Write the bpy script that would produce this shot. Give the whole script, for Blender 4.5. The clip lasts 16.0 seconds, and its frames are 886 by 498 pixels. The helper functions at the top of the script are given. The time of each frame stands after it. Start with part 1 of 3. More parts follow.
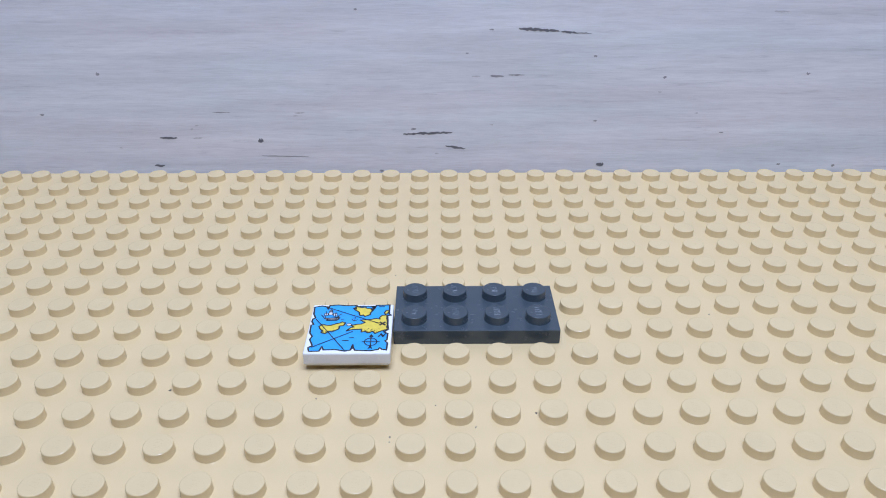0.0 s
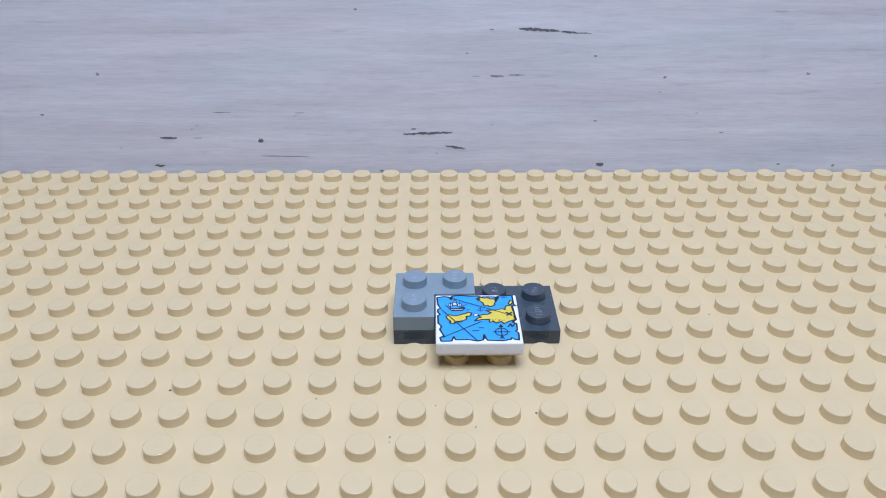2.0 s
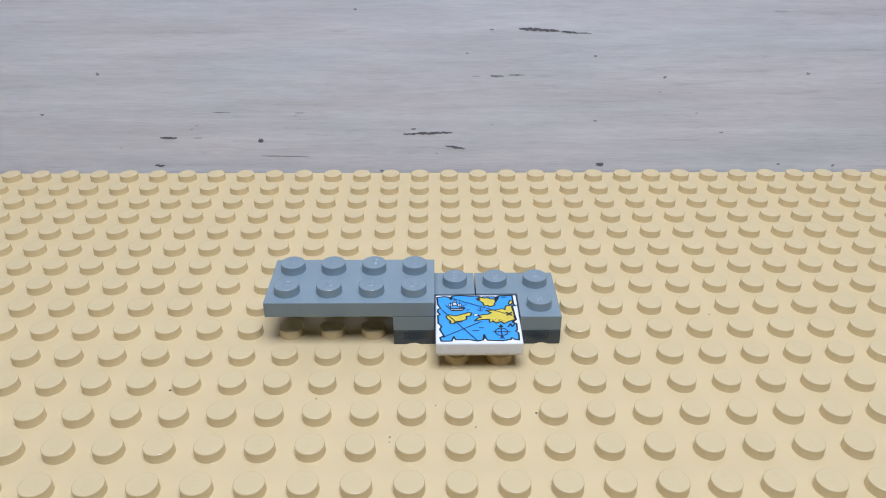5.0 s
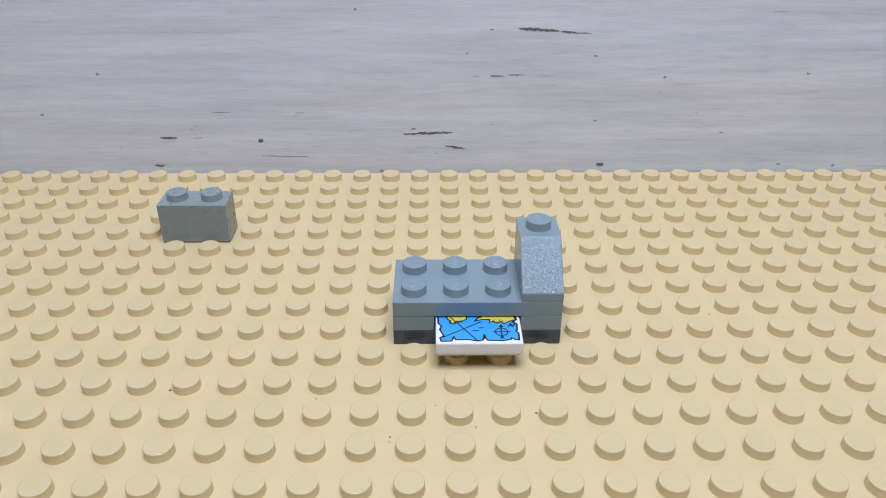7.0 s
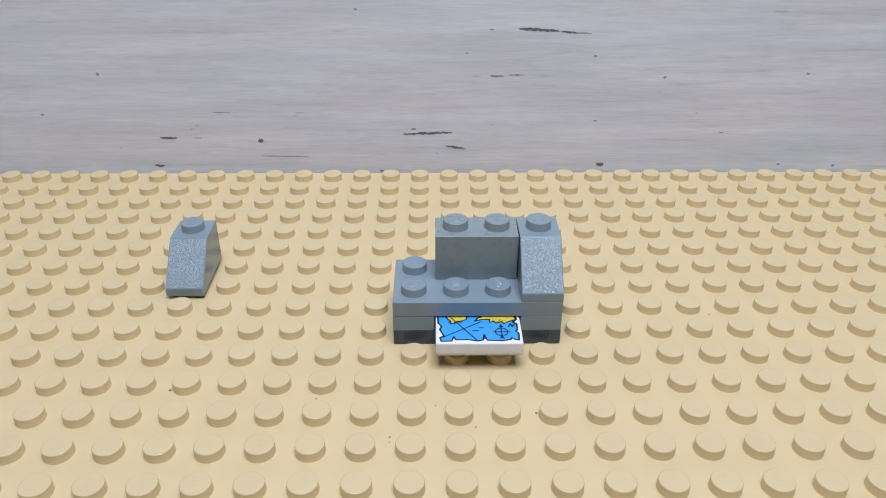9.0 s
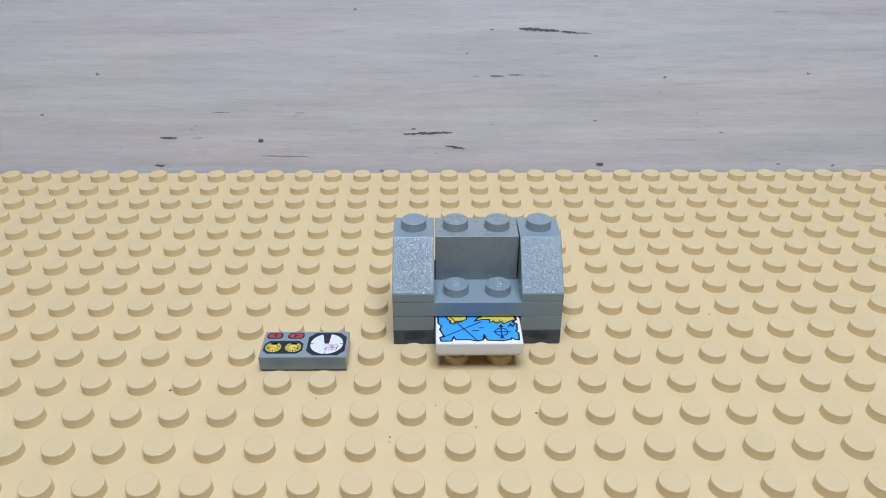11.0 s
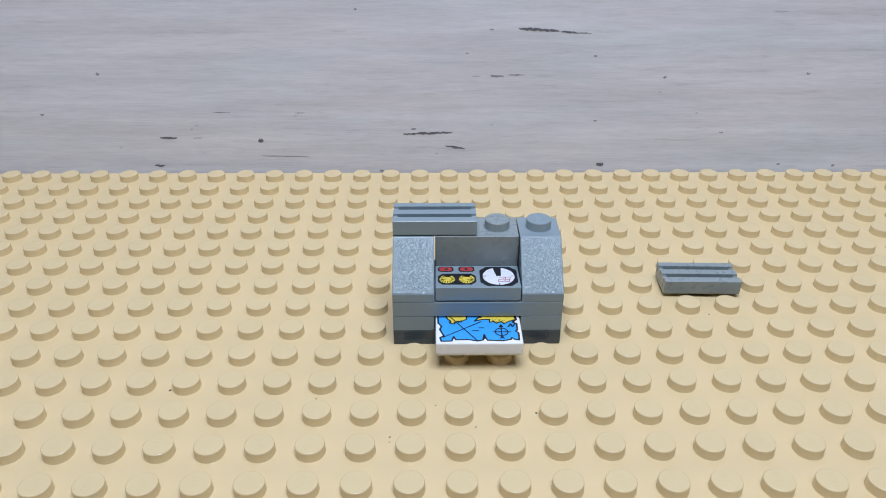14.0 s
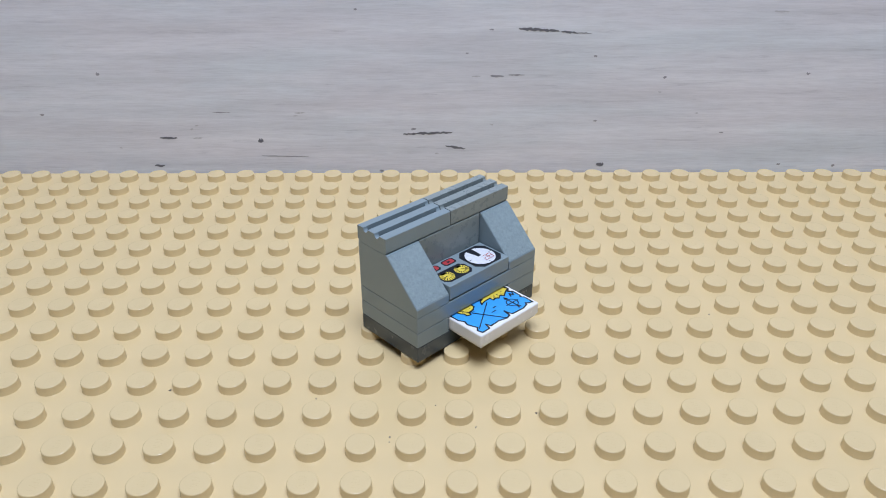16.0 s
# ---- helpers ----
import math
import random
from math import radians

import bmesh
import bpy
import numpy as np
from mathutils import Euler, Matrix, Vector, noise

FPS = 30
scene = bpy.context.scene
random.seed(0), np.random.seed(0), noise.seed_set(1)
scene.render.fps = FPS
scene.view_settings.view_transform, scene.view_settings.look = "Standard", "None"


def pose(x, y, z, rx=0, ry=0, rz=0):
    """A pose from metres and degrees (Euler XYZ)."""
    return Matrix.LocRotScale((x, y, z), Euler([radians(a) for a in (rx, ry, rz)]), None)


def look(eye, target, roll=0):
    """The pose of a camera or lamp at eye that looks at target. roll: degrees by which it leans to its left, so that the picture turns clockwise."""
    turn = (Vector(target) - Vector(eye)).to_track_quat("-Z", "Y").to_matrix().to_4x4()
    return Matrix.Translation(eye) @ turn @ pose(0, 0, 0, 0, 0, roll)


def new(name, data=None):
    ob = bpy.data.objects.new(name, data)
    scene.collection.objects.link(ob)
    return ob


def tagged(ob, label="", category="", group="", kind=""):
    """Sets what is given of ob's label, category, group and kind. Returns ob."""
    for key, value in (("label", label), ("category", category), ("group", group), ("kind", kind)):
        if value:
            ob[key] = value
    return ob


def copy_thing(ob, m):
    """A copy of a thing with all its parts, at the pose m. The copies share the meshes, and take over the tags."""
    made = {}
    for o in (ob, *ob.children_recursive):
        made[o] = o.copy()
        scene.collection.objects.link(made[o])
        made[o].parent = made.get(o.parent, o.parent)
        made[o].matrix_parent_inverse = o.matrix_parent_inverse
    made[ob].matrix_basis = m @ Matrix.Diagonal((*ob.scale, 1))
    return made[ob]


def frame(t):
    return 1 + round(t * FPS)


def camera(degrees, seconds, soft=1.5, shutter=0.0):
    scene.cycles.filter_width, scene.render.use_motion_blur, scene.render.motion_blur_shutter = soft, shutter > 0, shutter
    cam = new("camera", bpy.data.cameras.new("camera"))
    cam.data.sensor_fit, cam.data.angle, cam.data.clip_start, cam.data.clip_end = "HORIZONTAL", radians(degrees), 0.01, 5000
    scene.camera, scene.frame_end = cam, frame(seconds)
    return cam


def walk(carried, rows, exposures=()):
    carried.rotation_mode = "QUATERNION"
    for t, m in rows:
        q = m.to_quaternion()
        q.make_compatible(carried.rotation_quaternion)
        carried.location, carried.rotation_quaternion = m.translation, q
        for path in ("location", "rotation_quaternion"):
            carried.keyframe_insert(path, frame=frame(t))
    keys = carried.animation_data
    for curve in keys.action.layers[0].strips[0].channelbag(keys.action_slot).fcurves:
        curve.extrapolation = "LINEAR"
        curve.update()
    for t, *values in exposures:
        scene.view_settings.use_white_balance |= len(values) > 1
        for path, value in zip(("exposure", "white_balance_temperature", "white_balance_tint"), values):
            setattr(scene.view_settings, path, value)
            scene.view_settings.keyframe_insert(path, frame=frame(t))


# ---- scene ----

MM = 0.001
P = 8.0                      # stud pitch in millimetres

# camera on a low stand in front of the baseplate, held still
cam = camera(59.64, 16.0, soft=1.0)
EYE = Vector((3.905, -195.37, 89.543)) * MM
AIM = EYE + Vector((0.011276, 0.867478, -0.497347))
VIEW = look(EYE, AIM, 0.19)
walk(cam, [(0.0, VIEW), (16.0, VIEW)],
     exposures=[(0.0, 0.03, 5780, 14), (2.0, 0.02, 5800, 14), (3.5, 0.04, 5950, 14), (3.9, 0.0, 6320, 11), (6.5, 0.02, 6420, 10),
                (8.3, 0.0, 6480, 10), (8.5, 0.0, 6620, 11), (9.0, 0.0, 6580, 11), (11.5, 0.0, 6480, 10), (13.5, 0.0, 6580, 11),
                (13.9, 0.0, 6380, 10), (14.6, 0.0, 6350, 10), (15.0, 0.04, 6480, 10), (15.5, 0.0, 6520, 10), (16.0, -0.02, 6450, 10)])

# ---- light: one broad lamp over the table, a little in front of the pieces ----
world = bpy.data.worlds.new("room_air")
world.use_nodes = True
world.node_tree.nodes["Background"].inputs[0].default_value = (0.8, 0.85, 1.0, 1)
world.node_tree.nodes["Background"].inputs[1].default_value = 0.01
scene.world = world
lamp_data = bpy.data.lights.new("ceiling_lamp", "AREA")
lamp_data.shape, lamp_data.size, lamp_data.size_y = "RECTANGLE", 0.32, 0.28
lamp_data.energy, lamp_data.color = 3.3, (0.865, 0.965, 1.22)
lamp = new("ceiling_lamp", lamp_data)
lamp.matrix_world = look((0.035, -0.2, 0.54), (0.02, -0.10, 0.0))


# ---- materials ----
def nodes_of(name):
    mat = bpy.data.materials.new(name)
    mat.use_nodes = True
    nt = mat.node_tree
    return mat, nt, nt.nodes["Principled BSDF"]


def link(nt, a, b):
    nt.links.new(a, b)


def noise_tex(nt, scale, detail=3.0, rough=0.5, stretch=None, coords="Object"):
    tc = nt.nodes.new("ShaderNodeNewGeometry" if coords == "Position" else "ShaderNodeTexCoord")
    tex = nt.nodes.new("ShaderNodeTexNoise")
    tex.inputs["Scale"].default_value = scale
    tex.inputs["Detail"].default_value = detail
    tex.inputs["Roughness"].default_value = rough
    if stretch:
        mp = nt.nodes.new("ShaderNodeMapping")
        mp.inputs["Scale"].default_value = stretch
        link(nt, tc.outputs[coords], mp.inputs["Vector"])
        link(nt, mp.outputs["Vector"], tex.inputs["Vector"])
    else:
        link(nt, tc.outputs[coords], tex.inputs["Vector"])
    return tex


def ramp(nt, source, stops):
    r = nt.nodes.new("ShaderNodeValToRGB")
    el = r.color_ramp.elements
    while len(el) < len(stops):
        el.new(0.5)
    for e, (p, c) in zip(el, stops):
        e.position, e.color = p, (*c, 1)
    link(nt, source, r.inputs["Fac"])
    return r


def plastic(name, color, rough=0.28, vary=0.05, grain=0.01, scuff=0.2, coords="Object"):
    """Moulded toy plastic: faint mottling, handling scuffs in the gloss, very fine relief."""
    mat, nt, bsdf = nodes_of(name)
    big = noise_tex(nt, 90.0, 3.0, coords=coords)
    lo = tuple(c * (1 - vary) for c in color)
    hi = tuple(min(1.0, c * (1 + vary)) for c in color)
    col = ramp(nt, big.outputs["Fac"], [(0.3, lo), (0.7, hi)])
    link(nt, col.outputs["Color"], bsdf.inputs["Base Color"])
    fine = noise_tex(nt, 700.0, 4.0, 0.6, coords=coords)
    g = ramp(nt, fine.outputs["Fac"], [(0.3, (rough * (1 - scuff),) * 3), (0.75, (rough * (1 + scuff),) * 3)])
    link(nt, g.outputs["Color"], bsdf.inputs["Roughness"])
    bump = nt.nodes.new("ShaderNodeBump")
    bump.inputs["Strength"].default_value = grain
    bump.inputs["Distance"].default_value = 0.0003
    link(nt, fine.outputs["Fac"], bump.inputs["Height"])
    link(nt, bump.outputs["Normal"], bsdf.inputs["Normal"])
    bsdf.inputs["IOR"].default_value = 1.5
    return mat


def grained(name, color):
    """Sand-textured face of a slope brick: tiny facets, each turned its own way, that catch the lamp."""
    mat, nt, bsdf = nodes_of(name)
    tc = nt.nodes.new("ShaderNodeTexCoord")
    cell = nt.nodes.new("ShaderNodeTexVoronoi")
    cell.inputs["Scale"].default_value = 9500.0
    link(nt, tc.outputs["Object"], cell.inputs["Vector"])
    fine = noise_tex(nt, 1400.0, 4.0, 0.7)
    col = ramp(nt, fine.outputs["Fac"], [(0.3, tuple(c * 0.88 for c in color)), (0.7, tuple(c * 1.12 for c in color))])
    link(nt, col.outputs["Color"], bsdf.inputs["Base Color"])
    shift = nt.nodes.new("ShaderNodeVectorMath")
    shift.operation = "SUBTRACT"
    shift.inputs[1].default_value = (0.5, 0.5, 0.5)
    link(nt, cell.outputs["Color"], shift.inputs[0])
    scale = nt.nodes.new("ShaderNodeVectorMath")
    scale.operation = "SCALE"
    scale.inputs["Scale"].default_value = 0.6
    link(nt, shift.outputs["Vector"], scale.inputs[0])
    geo = nt.nodes.new("ShaderNodeNewGeometry")
    add = nt.nodes.new("ShaderNodeVectorMath")
    add.operation = "ADD"
    link(nt, geo.outputs["Normal"], add.inputs[0])
    link(nt, scale.outputs["Vector"], add.inputs[1])
    unit = nt.nodes.new("ShaderNodeVectorMath")
    unit.operation = "NORMALIZE"
    link(nt, add.outputs["Vector"], unit.inputs[0])
    link(nt, unit.outputs["Vector"], bsdf.inputs["Normal"])
    bsdf.inputs["Roughness"].default_value = 0.2
    return mat


def ink(name, color, rough=0.4):
    mat, nt, bsdf = nodes_of(name)
    n = noise_tex(nt, 1500.0, 2.0)
    col = ramp(nt, n.outputs["Fac"], [(0.3, tuple(c * 0.93 for c in color)), (0.7, tuple(min(1, c * 1.05) for c in color))])
    link(nt, col.outputs["Color"], bsdf.inputs["Base Color"])
    bsdf.inputs["Roughness"].default_value = rough
    return mat


def whitewashed():
    """White-washed timber: long horizontal brush streaks over pale grey grain."""
    mat, nt, bsdf = nodes_of("whitewashed_wood")
    broad = noise_tex(nt, 1.0, 5.0, 0.6, (14.0, 14.0, 210.0))
    streak = noise_tex(nt, 1.0, 8.0, 0.68, (60.0, 60.0, 700.0))
    streak.inputs["Distortion"].default_value = 0.4
    fibre = noise_tex(nt, 1.0, 5.0, 0.7, (170.0, 170.0, 2200.0))
    hue = noise_tex(nt, 1.0, 3.0, 0.5, (16.0, 16.0, 70.0))
    a = ramp(nt, broad.outputs["Fac"], [(0.30, (0.73, 0.735, 0.765)), (0.47, (0.80, 0.805, 0.84)), (0.58, (0.85, 0.86, 0.895)), (0.72, (0.90, 0.905, 0.935))])
    b = ramp(nt, streak.outputs["Fac"], [(0.30, (0.80, 0.80, 0.81)), (0.40, (0.945, 0.945, 0.945)), (0.54, (0.98, 0.98, 0.98)), (0.68, (1.0, 1.0, 1.0))])
    c = ramp(nt, fibre.outputs["Fac"], [(0.32, (0.90, 0.90, 0.90)), (0.6, (1.0, 1.0, 1.0))])
    d = ramp(nt, hue.outputs["Fac"], [(0.35, (0.985, 0.965, 0.98)), (0.5, (0.975, 0.98, 1.0)), (0.65, (0.94, 0.98, 1.0))])
    m1 = nt.nodes.new("ShaderNodeMixRGB")
    m1.blend_type, m1.inputs["Fac"].default_value = "MULTIPLY", 1.0
    m2 = nt.nodes.new("ShaderNodeMixRGB")
    m2.blend_type, m2.inputs["Fac"].default_value = "MULTIPLY", 1.0
    link(nt, a.outputs["Color"], m1.inputs["Color1"])
    link(nt, b.outputs["Color"], m1.inputs["Color2"])
    link(nt, m1.outputs["Color"], m2.inputs["Color1"])
    link(nt, c.outputs["Color"], m2.inputs["Color2"])
    m3 = nt.nodes.new("ShaderNodeMixRGB")
    m3.blend_type, m3.inputs["Fac"].default_value = "MULTIPLY", 1.0
    link(nt, m2.outputs["Color"], m3.inputs["Color1"])
    link(nt, d.outputs["Color"], m3.inputs["Color2"])
    link(nt, m3.outputs["Color"], bsdf.inputs["Base Color"])
    bump = nt.nodes.new("ShaderNodeBump")
    bump.inputs["Strength"].default_value = 0.15
    bump.inputs["Distance"].default_value = 0.0003
    link(nt, streak.outputs["Fac"], bump.inputs["Height"])
    link(nt, bump.outputs["Normal"], bsdf.inputs["Normal"])
    bsdf.inputs["Roughness"].default_value = 0.6
    return mat


def painted(name, color):
    mat, nt, bsdf = nodes_of(name)
    n = noise_tex(nt, 6.0, 5.0)
    col = ramp(nt, n.outputs["Fac"], [(0.3, tuple(c * 0.92 for c in color)), (0.7, color)])
    link(nt, col.outputs["Color"], bsdf.inputs["Base Color"])
    bsdf.inputs["Roughness"].default_value = 0.85
    return mat


TAN = plastic("tan_plastic", (0.72, 0.56, 0.30), 0.20, 0.02, 0.004, 0.08, "Position")
DARK = plastic("dark_grey_plastic", (0.055, 0.074, 0.088), 0.25, 0.06)
GREY = plastic("bluish_grey_plastic", (0.242, 0.308, 0.330), 0.22, 0.04)
OLDGREY = plastic("warm_grey_plastic", (0.258, 0.302, 0.297), 0.30, 0.04)
# GREY with grain, made paler for its rough texture and for frontal light
LITGRAIN = grained("lit_grained_grey_plastic", (0.275, 0.350, 0.365))
WHITE = plastic("white_plastic", (0.90, 0.90, 0.885), 0.25, 0.02)
SEA = ink("blue_ink", (0.05, 0.39, 0.90))
BLACK = ink("black_ink", (0.012, 0.014, 0.02))
YELLOW = ink("yellow_ink", (0.80, 0.63, 0.08))
RED = ink("red_ink", (0.46, 0.05, 0.055))
PALE = ink("white_ink", (0.78, 0.80, 0.84))
WOOD = whitewashed()
CRACK = ink("dark_crack", (0.17, 0.17, 0.19), 0.9)
SCUFF = ink("grey_scuff", (0.33, 0.33, 0.36), 0.9)
SPECK = ink("dark_grit", (0.085, 0.075, 0.065), 0.9)
FAINTSPECK = ink("brown_grit", (0.30, 0.24, 0.17), 0.9)
FAINT = ink("faint_scuff", (0.55, 0.55, 0.58), 0.9)
WALLPAINT = painted("wall_paint", (0.20, 0.20, 0.20))
TABLE = painted("table_paint", (0.45, 0.40, 0.34))


# ---- helpers for building ----
def finish(name, bm, mat, smooth=False):
    mesh = bpy.data.meshes.new(name)
    bmesh.ops.recalc_face_normals(bm, faces=bm.faces[:])
    bm.to_mesh(mesh)
    bm.free()
    mesh.materials.append(mat)
    if smooth:
        for poly in mesh.polygons:
            poly.use_smooth = True
    return mesh


def part(name, bm, mat, parent, label="", smooth=False):
    ob = new(name, finish(name, bm, mat, smooth) if isinstance(bm, bmesh.types.BMesh) else bm)
    ob.parent = parent
    if label:
        tagged(ob, label)
    return ob


def thing(name, label, category, group="", kind=""):
    return tagged(new(name), label, category, group, kind)


def box_bm(x0, x1, y0, y1, z0, z1, bevel=0.0):
    """A box in millimetres."""
    bm = bmesh.new()
    bmesh.ops.create_cube(bm, size=1.0, matrix=Matrix.Translation(((x0 + x1) / 2 * MM, (y0 + y1) / 2 * MM, (z0 + z1) / 2 * MM))
                          @ Matrix.Diagonal(((x1 - x0) * MM, (y1 - y0) * MM, (z1 - z0) * MM, 1)))
    if bevel:
        bmesh.ops.bevel(bm, geom=bm.edges[:], offset=bevel * MM, segments=2, affect="EDGES", profile=0.5)
    return bm


def shrink(outline, d):
    """An outline (counter-clockwise) moved inwards by d."""
    out, n = [], len(outline)
    for i in range(n):
        a, b, c = (Vector(outline[k % n]) for k in (i - 1, i, i + 1))
        u, v = (b - a).normalized(), (c - b).normalized()
        nu, nv = Vector((-u.y, u.x)), Vector((-v.y, v.x))
        out.append(tuple(b + (nu + nv) * (d / (1 + nu.dot(nv)))))
    return out


def shell_bm(outline, height, wall=1.5, roof=1.2, bevel=0.17):
    """A hollow block, open underneath, over an outline in millimetres, with eased outer edges."""
    bm = bmesh.new()
    n = len(outline)
    o = [(x * MM, y * MM) for x, y in outline]
    k = [(x * MM, y * MM) for x, y in shrink(outline, wall)]
    ob = [bm.verts.new((x, y, 0)) for x, y in o]
    ot = [bm.verts.new((x, y, height * MM)) for x, y in o]
    ib = [bm.verts.new((x, y, 0)) for x, y in k]
    it = [bm.verts.new((x, y, (height - roof) * MM)) for x, y in k]
    eased = [e for e in bm.faces.new(ot).edges]
    for i in range(n):
        j = (i + 1) % n
        f = bm.faces.new((ob[i], ob[j], ot[j], ot[i]))
        eased += [e for e in f.edges if e not in eased]
        bm.faces.new((ib[j], ib[i], it[i], it[j]))
        bm.faces.new((ob[j], ob[i], ib[i], ib[j]))
    bm.faces.new(list(reversed(it)))
    bmesh.ops.recalc_face_normals(bm, faces=bm.faces[:])
    bmesh.ops.bevel(bm, geom=list(set(eased)), offset=bevel * MM, segments=3, affect="EDGES", profile=0.5)
    return bm


def sweep_bm(profile, x0, x1, bevel=0.16):
    """A profile in (y, z) run along x, all in millimetres."""
    bm = bmesh.new()
    a = [bm.verts.new((x0 * MM, y * MM, z * MM)) for y, z in profile]
    b = [bm.verts.new((x1 * MM, y * MM, z * MM)) for y, z in profile]
    n = len(profile)
    bm.faces.new(a)
    bm.faces.new(list(reversed(b)))
    for i in range(n):
        bm.faces.new((a[i], b[i], b[(i + 1) % n], a[(i + 1) % n]))
    bmesh.ops.recalc_face_normals(bm, faces=bm.faces[:])
    if bevel:
        bmesh.ops.bevel(bm, geom=bm.edges[:], offset=bevel * MM, segments=3, affect="EDGES", profile=0.5)
    return bm


RINGS = ((2.46, 0.0), (2.4, 0.12), (2.4, 1.53), (2.37, 1.64), (2.29, 1.71), (2.19, 1.73))


def stud_lists(seg=28, rings=RINGS):
    """Points and faces of one round stud with an eased rim, in millimetres."""
    pts, faces = [], []
    for r, z in rings:
        pts += [(r * math.cos(math.tau * i / seg), r * math.sin(math.tau * i / seg), z) for i in range(seg)]
    for k in range(len(rings) - 1):
        for i in range(seg):
            j = (i + 1) % seg
            faces.append((k * seg + i, k * seg + j, (k + 1) * seg + j, (k + 1) * seg + i))
    faces.append(tuple((len(rings) - 1) * seg + i for i in range(seg)))
    return pts, faces


def smooth_rims(mesh):
    for poly in mesh.polygons:
        poly.use_smooth = abs(poly.normal.z) < 0.999


def stud_mesh(name, mat, mark=0.0):
    pts, faces = stud_lists()
    if mark:
        # a low raised squiggle on the stud's top, in place of the maker's lettering
        line = [(y, -x) for x, y in [(-1.25, -0.65), (-1.05, 0.6), (-0.6, -0.65), (-0.35, 0.65), (0.05, 0.6), (0.1, -0.65), (0.5, 0.65), (0.65, -0.6), (1.05, -0.65), (1.2, 0.6)]]
        for (xa, ya), (xb, yb) in zip(line, line[1:]):
            b = len(pts)
            n = math.hypot(xb - xa, yb - ya)
            sx, sy = -(yb - ya) / n * 0.13, (xb - xa) / n * 0.13
            pts += [(xa - sx, ya - sy, 1.70), (xb - sx, yb - sy, 1.70), (xb + sx, yb + sy, 1.70), (xa + sx, ya + sy, 1.70)]
            pts += [(xa, ya, 1.73 + mark), (xb, yb, 1.73 + mark)]
            faces += [(b, b + 1, b + 5, b + 4), (b + 2, b + 3, b + 4, b + 5)]
    mesh = bpy.data.meshes.new(name)
    mesh.from_pydata([(x * MM, y * MM, z * MM) for x, y, z in pts], [], faces)
    mesh.materials.append(mat)
    smooth_rims(mesh)
    return mesh


STUDS = {m.name: stud_mesh("stud_" + m.name, m, 0.12) for m in (DARK, GREY, OLDGREY)}


def add_studs(root, cells, z, mat):
    for c, r in cells:
        ob = part("stud", STUDS[mat.name], None, root)
        ob.location = (c * P * MM, -r * P * MM, z * MM)


def flat_bm(points, z, thick=0.012):
    """A printed patch of ink: a very thin slab over an outline in millimetres."""
    bm = bmesh.new()
    top = [bm.verts.new((x * MM, y * MM, (z + thick) * MM)) for x, y in points]
    bot = [bm.verts.new((x * MM, y * MM, (z - 0.02) * MM)) for x, y in points]
    bm.faces.new(top)
    for i in range(len(points)):
        j = (i + 1) % len(points)
        bm.faces.new((bot[i], bot[j], top[j], top[i]))
    bmesh.ops.triangulate(bm, faces=[f for f in bm.faces if len(f.verts) > 4])
    return bm


def stroke_bm(points, width, z, thick=0.012, closed=False):
    """A printed line along points in millimetres."""
    bm = bmesh.new()
    n = len(points)
    for i in range(n if closed else n - 1):
        a, b = Vector(points[i]), Vector(points[(i + 1) % n])
        d = (b - a).normalized()
        s, e = Vector((-d.y, d.x)) * width / 2, d * width * 0.35
        q = [a - s - e, b - s + e, b + s + e, a + s - e]
        lift = 0.0015 * (i % 4)
        bm.faces.new([bm.verts.new((v.x * MM, v.y * MM, (z + thick + lift) * MM)) for v in q])
    return bm


def arc(cx, cy, r, a0=0, a1=360, n=28, sy=1.0):
    return [(cx + r * math.cos(radians(a0 + (a1 - a0) * i / n)), cy + r * sy * math.sin(radians(a0 + (a1 - a0) * i / n)))
            for i in range(n + (0 if a1 - a0 == 360 else 1))]


def ragged(points, step=0.5, amount=0.12, seed=1):
    """The same outline with small uneven teeth."""
    rnd, out, n = random.Random(seed), [], len(points)
    for i in range(n):
        a, b = Vector(points[i]), Vector(points[(i + 1) % n])
        k = max(1, int((b - a).length / step))
        for j in range(k):
            p = a.lerp(b, j / k)
            out.append((p.x + rnd.uniform(-amount, amount), p.y + rnd.uniform(-amount, amount)))
    return out


def letters(name, text, size, x, y, z, mat, parent, shear=0.0, label="", bold=0.0):
    cu = bpy.data.curves.new(name, "FONT")
    cu.body, cu.size, cu.shear, cu.align_x, cu.align_y = text, size * MM, shear, "CENTER", "CENTER"
    cu.offset = bold * MM
    tmp = new("tmp", cu)
    mesh = bpy.data.meshes.new_from_object(tmp)
    bpy.data.objects.remove(tmp)
    mesh.materials.clear()
    mesh.materials.append(mat)
    ob = part(name, mesh, None, parent, label)
    ob.location = (x * MM, y * MM, z * MM)
    return ob


def block_outline(w, d, gap=0.1):
    """Outline of a block of w by d studs, its back-left stud at the origin."""
    return [(-4 + gap, -(d - 0.5) * P + gap), ((w - 0.5) * P - gap, -(d - 0.5) * P + gap), ((w - 0.5) * P - gap, 4 - gap), (-4 + gap, 4 - gap)]


TILE = 2.95                  # height of a smooth tile over its support


